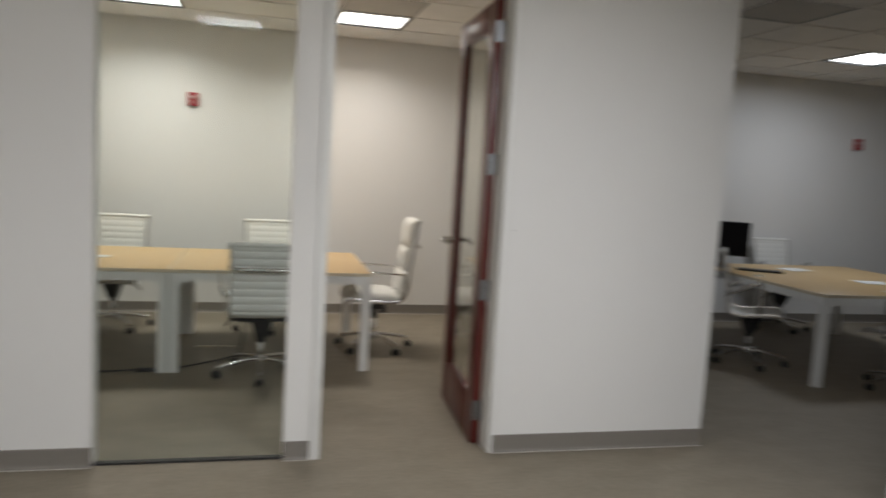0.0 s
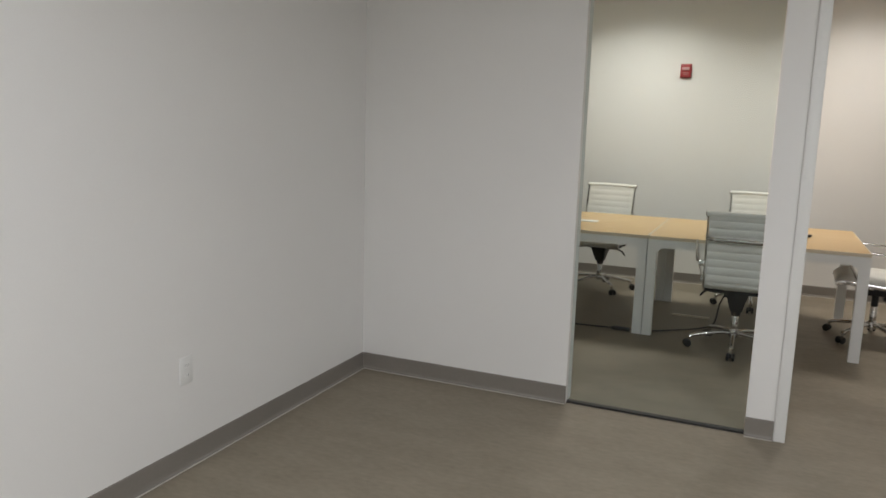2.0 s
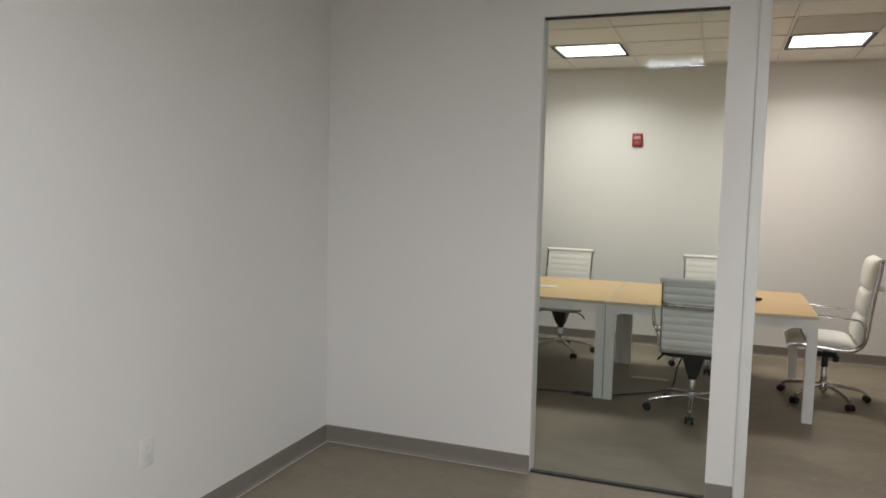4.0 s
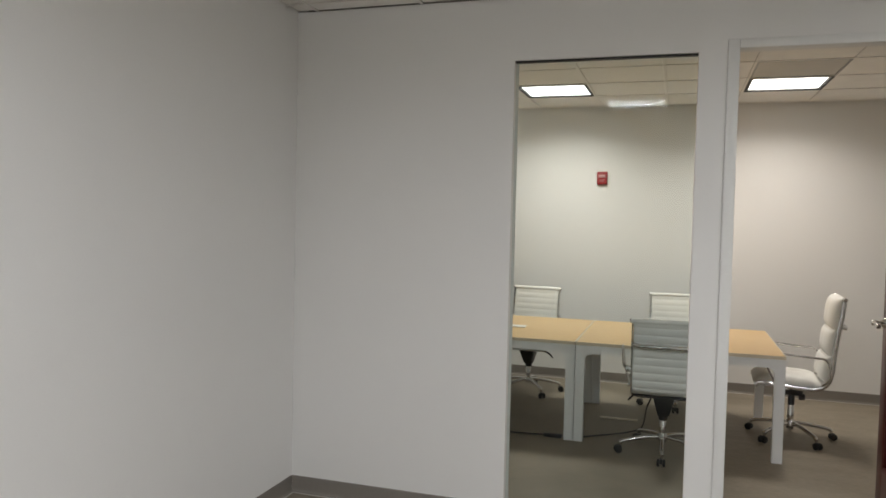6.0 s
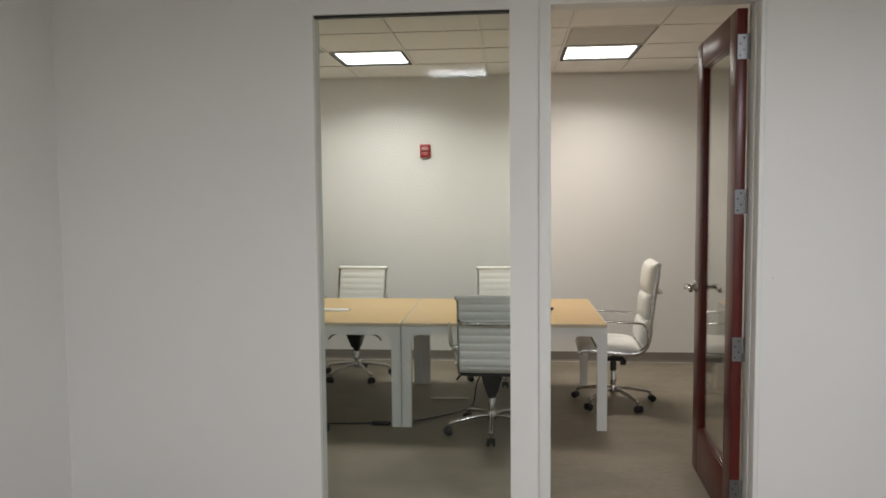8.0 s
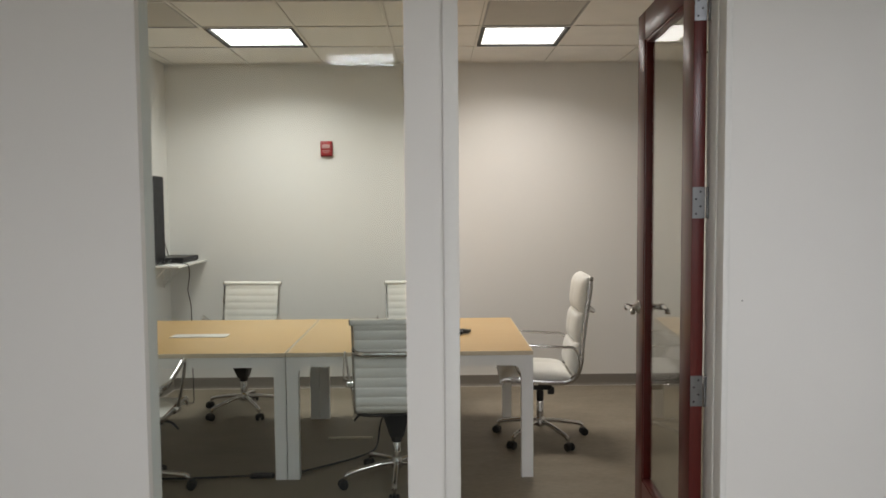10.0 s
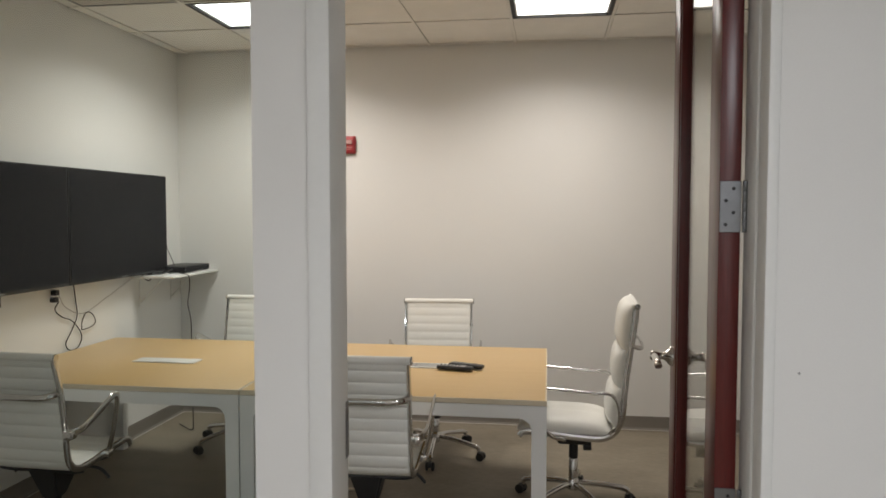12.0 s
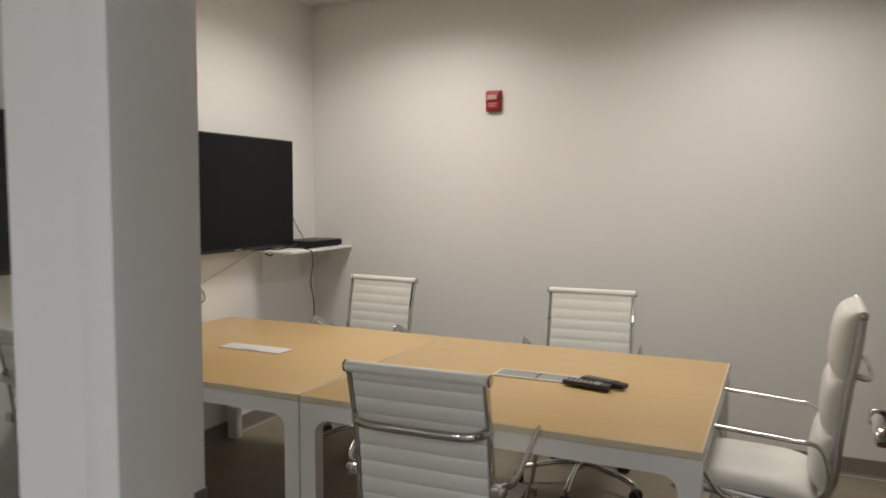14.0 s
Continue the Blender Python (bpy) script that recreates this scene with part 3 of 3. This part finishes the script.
def ribbed_chair(m, spin, label):
    t = thing("office_chair", label, "office chair", "ribbed chairs round the table", at=m)
    prof = [(0.262, 0.432), (0.245, 0.462), (0.20, 0.474), (0.08, 0.462), (-0.06, 0.446), (-0.135, 0.452), (-0.182, 0.490), (-0.197, 0.56), (-0.205, 0.66), (-0.228, 0.805), (-0.264, 0.957)]
    part("sling", ribbed_sling(prof, 0.214, 0.054, 0.012, 0.007), LEATHER, t, "white ribbed leather seat and back in one sheet")
    for s in (-1, 1):
        part("side_rail", rail(prof, s * 0.222, 0.015, 0.0045), CHROME, t, "polished aluminium side rail")
        part("roll_cap", turned([(0.017, 0), (0.019, s * 0.003), (0.015, s * 0.007)], (s * 0.232, -0.268, 0.963), axis="x", sides=14), CHROME, t)
        arm = smooth_line([(s * 0.234, -0.195, 0.626), (s * 0.268, -0.180, 0.636), (s * 0.282, -0.14, 0.655), (s * 0.289, -0.03, 0.708), (s * 0.291, 0.025, 0.735), (s * 0.290, 0.054, 0.732), (s * 0.286, 0.064, 0.700), (s * 0.268, 0.062, 0.58), (s * 0.240, 0.060, 0.468)], 5)
        a = part("armrest", tube(bmesh.new(), arm, 0.018, 10, 0.38, up=(1, 0, 0)), CHROME, t, "polished aluminium armrest")
        part("bracket", slab(min(s * 0.222, s * 0.262), max(s * 0.222, s * 0.262), -0.224, -0.178, 0.602, 0.638, bevel=0.006), CHROME, a)
        part("bracket", slab(min(s * 0.222, s * 0.254), max(s * 0.222, s * 0.254), 0.036, 0.078, 0.444, 0.476, bevel=0.005), CHROME, a)
    part("head_roll", turned([(0.015, -0.231), (0.018, -0.228), (0.018, 0.228), (0.015, 0.231)], (0, -0.268, 0.963), axis="x", sides=14), LEATHER, t, "rolled white leather top edge")
    bar = smooth_line([(-0.222, -0.222, 0.812), (-0.205, -0.262, 0.800), (-0.15, -0.285, 0.795), (0, -0.290, 0.795), (0.15, -0.285, 0.795), (0.205, -0.262, 0.800), (0.222, -0.222, 0.812)], 6)
    part("back_stretcher", tube(bmesh.new(), bar, 0.0145, 10, 0.6, up=(0, 1, 0)), CHROME, t, "chrome bar across the back")
    star_base(t, spin)
    return t


def pad(a, b, half, thick, lift):
    """A plump cushion between two points of the side profile, bulging along its normal."""
    a, b = Vector((0, *a)), Vector((0, *b))
    d = (b - a)
    n = Vector((0, -d.z, d.y)).normalized()
    bm = bmesh.new()
    nu, nv = 20, 16
    front, rear = [], []
    for i in range(nu + 1):
        u = math.sin(math.pi / 2 * (-1 + 2 * i / nu))
        rf, rb = [], []
        for j in range(nv + 1):
            v = math.sin(math.pi / 2 * (-1 + 2 * j / nv))
            e = max(0.0, (1 - abs(u) ** 5) * (1 - abs(v) ** 4)) ** 0.5
            seam = 1 - 0.16 * math.exp(-(u / 0.09) ** 2)
            c = a + d * (0.5 + 0.5 * v) + Vector((u * half, 0, 0))
            rf.append(bm.verts.new(c + n * (lift + thick * e * seam)))
            rb.append(rf[-1] if e == 0 else bm.verts.new(c + n * (lift - 0.012 * e)))
        front.append(rf)
        rear.append(rb)
    for i in range(nu):
        for j in range(nv):
            bm.faces.new((front[i][j], front[i + 1][j], front[i + 1][j + 1], front[i][j + 1]))
            q = (rear[i][j], rear[i][j + 1], rear[i + 1][j + 1], rear[i + 1][j])
            if len({*q}) == 4 and not bm.faces.get(q):
                bm.faces.new(q)
    bmesh.ops.recalc_face_normals(bm, faces=bm.faces[:])
    return rounded(bm)


def soft_pad_chair(m, spin, label):
    t = thing("office_chair", label, "office chair", at=m)
    prof = [(0.275, 0.425), (0.24, 0.448), (0.10, 0.440), (-0.05, 0.428), (-0.15, 0.432), (-0.212, 0.475), (-0.240, 0.56), (-0.250, 0.68), (-0.272, 0.86), (-0.294, 1.01), (-0.300, 1.095)]
    part("sling", ribbed_sling(prof, 0.205, 0.09, 0.010, 0.001), LEATHER, t, "white leather carrier")
    for s in (-1, 1):
        part("side_rail", rail(prof, s * 0.216, 0.014, 0.005), CHROME, t, "polished chrome side rail")
        part("roll_cap", turned([(0.013, 0), (0.015, s * 0.003), (0.011, s * 0.006)], (s * 0.224, -0.304, 1.10), axis="x", sides=12), CHROME, t)
        arm = smooth_line([(s * 0.222, -0.175, 0.46), (s * 0.252, -0.215, 0.51), (s * 0.262, -0.218, 0.60), (s * 0.265, -0.185, 0.664), (s * 0.266, -0.10, 0.672), (s * 0.266, 0.10, 0.684), (s * 0.266, 0.185, 0.687), (s * 0.265, 0.212, 0.668), (s * 0.262, 0.205, 0.60), (s * 0.248, 0.150, 0.49), (s * 0.232, 0.105, 0.432), (s * 0.222, 0.04, 0.418)], 5)
        part("armrest", tube(bmesh.new(), arm, 0.0085, 10), CHROME, t, "slim chrome tube armrest")
    part("seat_pad", pad((-0.195, 0.440), (0.285, 0.448), 0.212, 0.075, 0.006), LEATHER, t, "plump white leather seat cushion")
    for a, b in (((-0.212, 0.488), (-0.246, 0.690)), ((-0.246, 0.672), (-0.268, 0.885)), ((-0.266, 0.868), (-0.296, 1.110))):
        part("back_pad", pad(b, a, 0.208, 0.059, 0.006), LEATHER, t, "plump white leather back cushion")
    part("head_roll", turned([(0.011, -0.222), (0.014, -0.219), (0.014, 0.219), (0.011, 0.222)], (0, -0.304, 1.10), axis="x", sides=12), LEATHER, t)
    bar = smooth_line([(-0.216, -0.275, 0.905), (-0.20, -0.315, 0.893), (-0.14, -0.337, 0.888), (0, -0.341, 0.888), (0.14, -0.337, 0.888), (0.20, -0.315, 0.893), (0.216, -0.275, 0.905)], 6)
    part("back_stretcher", tube(bmesh.new(), bar, 0.012, 10, 0.7, up=(0, 1, 0)), CHROME, t, "chrome bar across the back")
    star_base(t, spin, slim=True)
    return t


ribbed_chair(pose(-1.08, 6.885, 0, 0, 0, 176), 57, "white ribbed leather office chair on casters, tucked behind the table")
ribbed_chair(pose(0.252, 6.862, 0, 0, 0, 184), 16, "white ribbed leather office chair with chrome arms, by the back wall")
ribbed_chair(pose(0.178, 5.380, 0, 0, 0, 1.5), 268.5, "white ribbed leather office chair with its back to the glass")
ribbed_chair(pose(-1.275, 5.25, 0, 0, 0, -2), 300, "white ribbed leather office chair at the table's end by the screens")
soft_pad_chair(pose(1.105, 6.15, 0, 0, 0, 88), 66.5, "tall white soft-pad leather office chair at the table's head")


# ---- screens on the wall ----
def television(y0, y1, z0, z1):
    t = thing("television", "black flat-screen television hung on the side wall, switched off", "television", "wall screens")
    part("back", slab(-1.835, -1.795, y0 + 0.10, y1 - 0.10, z0 + 0.06, z1 - 0.06, bevel=0.01), BLACK, t)
    part("wall_mount", slab(LEFT, -1.834, y0 + 0.30, y1 - 0.30, z0 + 0.20, z1 - 0.20, bevel=0.004), BLACK, t)
    part("body", slab(-1.800, -1.772, y0, y1, z0, z1, bevel=0.004), BLACK, t, "black plastic case with a thin bezel")
    part("screen", slab(-1.7725, -1.7695, y0 + 0.009, y1 - 0.009, z0 + 0.018, z1 - 0.009), SCREEN, t, "dark glossy screen", smooth=False)
    part("badge", slab(-1.7718, -1.7705, (y0 + y1) / 2 - 0.03, (y0 + y1) / 2 + 0.03, z0 + 0.005, z0 + 0.012), GREYPLASTIC, t)
    return t


television(6.112, 7.21, 1.140, 1.825)
television(5.008, 6.106, 1.140, 1.825)

shelf = thing("wall_shelf", "small white shelf on brackets in the room's corner", "shelf")
part("board", slab(LEFT, -1.56, 6.90, 7.592, 1.112, 1.128, bevel=0.002), WHITEMETAL, shelf, "white board")
for y in (7.02, 7.45):
    br = part("bracket", slab(LEFT, LEFT + 0.006, y - 0.012, y + 0.012, 0.90, 1.112, bevel=0.001, seg=1), WHITEMETAL, shelf)
    part("bracket_arm", slab(LEFT + 0.006, -1.64, y - 0.012, y + 0.012, 1.105, 1.1115), WHITEMETAL, br)
    part("bracket_brace", tube(bmesh.new(), [(LEFT + 0.006, y, 0.93), (-1.70, y, 1.106)], 0.005, 6), WHITEMETAL, br)
dvr = thing("set_top_box", "slim black electronics box on the wall shelf", "electronics box")
part("case", slab(-1.85, -1.62, 7.17, 7.555, 1.134, 1.175, bevel=0.004), BLACK, dvr)
part("front_panel", slab(-1.6205, -1.6175, 7.175, 7.55, 1.137, 1.172), SCREEN, dvr)
for x, y in ((-1.83, 7.19), (-1.64, 7.19), (-1.83, 7.53), (-1.64, 7.53)):
    part("foot", turned([(0.010, 0), (0.010, 0.0065)], (x, y, 1.128), sides=8), RUBBER, dvr)


def cable(name, pts, r, label, mat=BLACK, n=8):
    return tagged(part(name, tube(bmesh.new(), smooth_line(pts, n), r, 6), mat), label, "cable")


W = LEFT + 0.012
plug = thing("power_adapter", "black plug in the wall below the screens", "plug")
part("plug_body", slab(LEFT, LEFT + 0.035, 6.07, 6.105, 1.045, 1.075, bevel=0.005), BLACK, plug)
part("plug_body", slab(LEFT, LEFT + 0.035, 6.08, 6.115, 1.085, 1.115, bevel=0.005), BLACK, plug)
cable("power_cable", [(W + 0.03, 6.095, 1.05), (W, 6.10, 1.0), (W, 6.16, 0.95), (W, 6.24, 0.92), (W, 6.31, 0.86), (W, 6.34, 0.80), (W, 6.30, 0.745), (W, 6.22, 0.742), (W, 6.19, 0.79), (W, 6.25, 0.86), (W, 6.30, 0.94), (W, 6.29, 1.03), (W, 6.27, 1.16)], 0.0035, "thin black power cable looped below the screens")
cable("power_cable", [(W, 6.34, 0.845), (W, 6.43, 0.85), (W, 6.48, 0.875), (W, 6.45, 0.93), (W, 6.39, 0.945), (W, 6.35, 0.90), (W, 6.34, 0.845)], 0.003, "coil of black cable against the wall")
cable("signal_cable", [(W, 6.13, 1.09), (W, 6.20, 1.00), (W, 6.36, 0.945), (W, 6.56, 1.00), (W, 6.80, 1.08), (W + 0.02, 6.97, 1.15)], 0.002, "thin grey signal cable sagging along the wall", GREYPLASTIC)
cable("power_cable", [(-1.82, 6.93, 1.17), (-1.80, 6.94, 1.115), (-1.79, 6.99, 1.09), (-1.80, 7.04, 1.12), (-1.82, 7.06, 1.17)], 0.005, "short black cable loop under the screen")
cable("power_cable", [(-1.79, 7.205, 1.36), (-1.79, 7.26, 1.28), (-1.80, 7.34, 1.20), (-1.81, 7.38, 1.165)], 0.003, "thin black cable from the screen to the box on the shelf")
cable("power_cable", [(-1.80, 7.22, 1.15), (-1.73, 7.19, 1.16), (-1.70, 7.10, 1.15), (-1.74, 7.0, 1.132), (-1.80, 6.97, 1.14)], 0.006, "black cable lying on the wall shelf")
cable("power_cable", [(-1.70, 7.19, 1.150), (-1.63, 7.12, 1.136), (-1.575, 7.08, 1.133), (-1.552, 7.10, 1.112), (-1.548, 7.10, 1.03), (-1.563, 7.10, 0.92), (-1.542, 7.10, 0.80), (-1.540, 7.10, 0.62), (-1.544, 7.10, 0.40), (-1.54, 7.105, 0.10), (-1.56, 7.12, 0.006), (-1.72, 7.25, 0.006)], 0.004, "thin black cable hanging from the wall shelf to the floor")


cable("power_cable", [(W, 5.68, 1.16), (W, 5.672, 1.125), (W, 5.668, 1.10), (W, 5.672, 1.068)], 0.005, "short black cable end hanging below the screens")


# ---- fire alarm, outlets, cables on the floor ----
def strobe(m, label):
    t = thing("fire_alarm_strobe", label, "fire alarm", at=m)
    part("base", slab(-0.052, 0.052, -0.018, 0, -0.066, 0.066, bevel=0.006), RED, t, "red enamelled base")
    part("cover", slab(-0.047, 0.047, -0.040, -0.018, -0.060, 0.060, bevel=0.010, seg=3), RED, t)
    part("strobe_lens", slab(-0.034, 0.034, -0.054, -0.039, 0.002, 0.034, bevel=0.007, seg=3), PALE, t, "pale strobe lens")
    for k, w in enumerate((0.030, 0.022)):
        part("lettering", slab(-w, w, -0.0412, -0.0398, -0.022 - 0.014 * k, -0.016 - 0.014 * k), PALE, t)
    return t


strobe(pose(-0.515, BACK, 2.068), "red square fire alarm strobe on the back wall")
strobe(pose(6.85, 7.35, 2.10), "red fire alarm strobe on the dim office wall")


def outlet(m, label):
    t = thing("wall_outlet", label, "wall outlet", at=m)
    part("plate", slab(-0.037, 0.037, -0.006, 0, -0.060, 0.060, bevel=0.003), WHITEPLASTIC, t)
    for z in (-0.021, 0.021):
        s = part("socket", slab(-0.016, 0.016, -0.0085, -0.005, z - 0.014, z + 0.014, bevel=0.003), WHITEPLASTIC, t)
        for x in (-0.006, 0.006):
            part("slot", slab(x - 0.001, x + 0.001, -0.0090, -0.0084, z - 0.003, z + 0.005), GREYPLASTIC, s)
    return t


outlet(pose(LEFT, 2.30, 0.432, 0, 0, 90), "white double outlet on the plain side wall")
tagged(part("wall_anchor", turned([(0.003, 0), (0.0022, -0.002)], (1.476, FRONT, 1.234), axis="y", sides=8), GREYPLASTIC), "tiny grey screw anchor in the painted wall", "screw")

strip = thing("power_strip", "black in-line power plug on the floor by the table legs", "power strip")
part("block", slab(-0.68, -0.545, 5.452, 5.492, 0.0, 0.028, bevel=0.006), BLACK, strip)
cable("floor_cable", [(-1.86, 5.62, 0.006), (-1.5, 5.47, 0.006), (-1.1, 5.46, 0.006), (-0.85, 5.475, 0.006), (-0.68, 5.472, 0.014)], 0.006, "black cable on the floor under the table")
cable("floor_cable", [(-0.545, 5.472, 0.014), (-0.44, 5.52, 0.006), (-0.25, 5.66, 0.006), (-0.08, 5.80, 0.008), (0.02, 5.84, 0.05), (0.05, 5.86, 0.20), (0.10, 5.90, 0.34), (0.09, 6.0, 0.55), (0.09, 6.03, 0.70)], 0.006, "black cable rising from the floor to the tabletop tray")
tagged(part("floor_strip", slab(-0.33, -0.03, 6.17, 6.19, 0.0, 0.012, bevel=0.003), EDGE), "short pale strip lying on the floor under the table", "metal strip")

# ---- the dim office ----
table(4.42, 6.30, 4.85, 6.75, TH, "large maple-topped work table with white legs in the dim office", "office tables")
desk = thing("desk", "grey desk by the office wall", "desk")
part("worktop", slab(3.55, 4.36, 6.45, 7.25, 0.71, 0.735, bevel=0.002), DARKDESK, desk)
part("side_panel", slab(4.30, 4.34, 6.50, 7.22, 0, 0.71, bevel=0.002), DARKDESK, desk)
part("side_panel", slab(3.57, 3.61, 6.50, 7.22, 0, 0.71, bevel=0.002), DARKDESK, desk)
part("modesty_panel", slab(3.61, 4.30, 7.10, 7.13, 0.15, 0.71), DARKDESK, desk)


def monitor(m, label):
    t = thing("monitor", label, "monitor", at=m)
    part("foot", turned([(0.11, 0), (0.11, 0.008), (0.03, 0.014)], sides=20), BLACK, t)
    part("neck", slab(-0.025, 0.025, 0.02, 0.04, 0.012, 0.30, bevel=0.004), BLACK, t)
    part("case", slab(-0.26, 0.26, -0.02, 0.02, 0.11, 0.45, bevel=0.008), BLACK, t)
    part("screen", slab(-0.25, 0.25, -0.0225, -0.0195, 0.125, 0.44), SCREEN, t, smooth=False)
    return t


monitor(pose(4.60, 6.50, TH, 0, 0, -30), "black monitor standing on the work table")
ribbed_chair(pose(4.34, 5.60, 0, 0, 0, -126), 20, "white ribbed office chair at the dim work table")
ribbed_chair(pose(5.15, 4.72, 0, 0, 0, 20), 10, "white ribbed office chair at the work table's near side")
ribbed_chair(pose(5.75, 7.0, 0, 0, 0, 180), 10, "white ribbed office chair beyond the dim work table")
for x, y, r in ((5.35, 6.35, 15), (5.55, 5.55, -10), (5.35, 4.98, 5)):
    tagged(part("paper", slab(-0.15, 0.15, -0.105, 0.105, 0, 0.004), PAPER), "sheets of white paper on the work table", "paper", "papers").matrix_basis = pose(x, y, TH + 0.0005, 0, 0, r)
keyboard = tagged(part("keyboard", slab(-0.2, 0.2, -0.07, 0.07, 0, 0.018, bevel=0.004), BLACK), "black keyboard on the work table", "keyboard")
keyboard.matrix_basis = pose(4.80, 6.15, TH + 0.0005, 0, 0, -30)
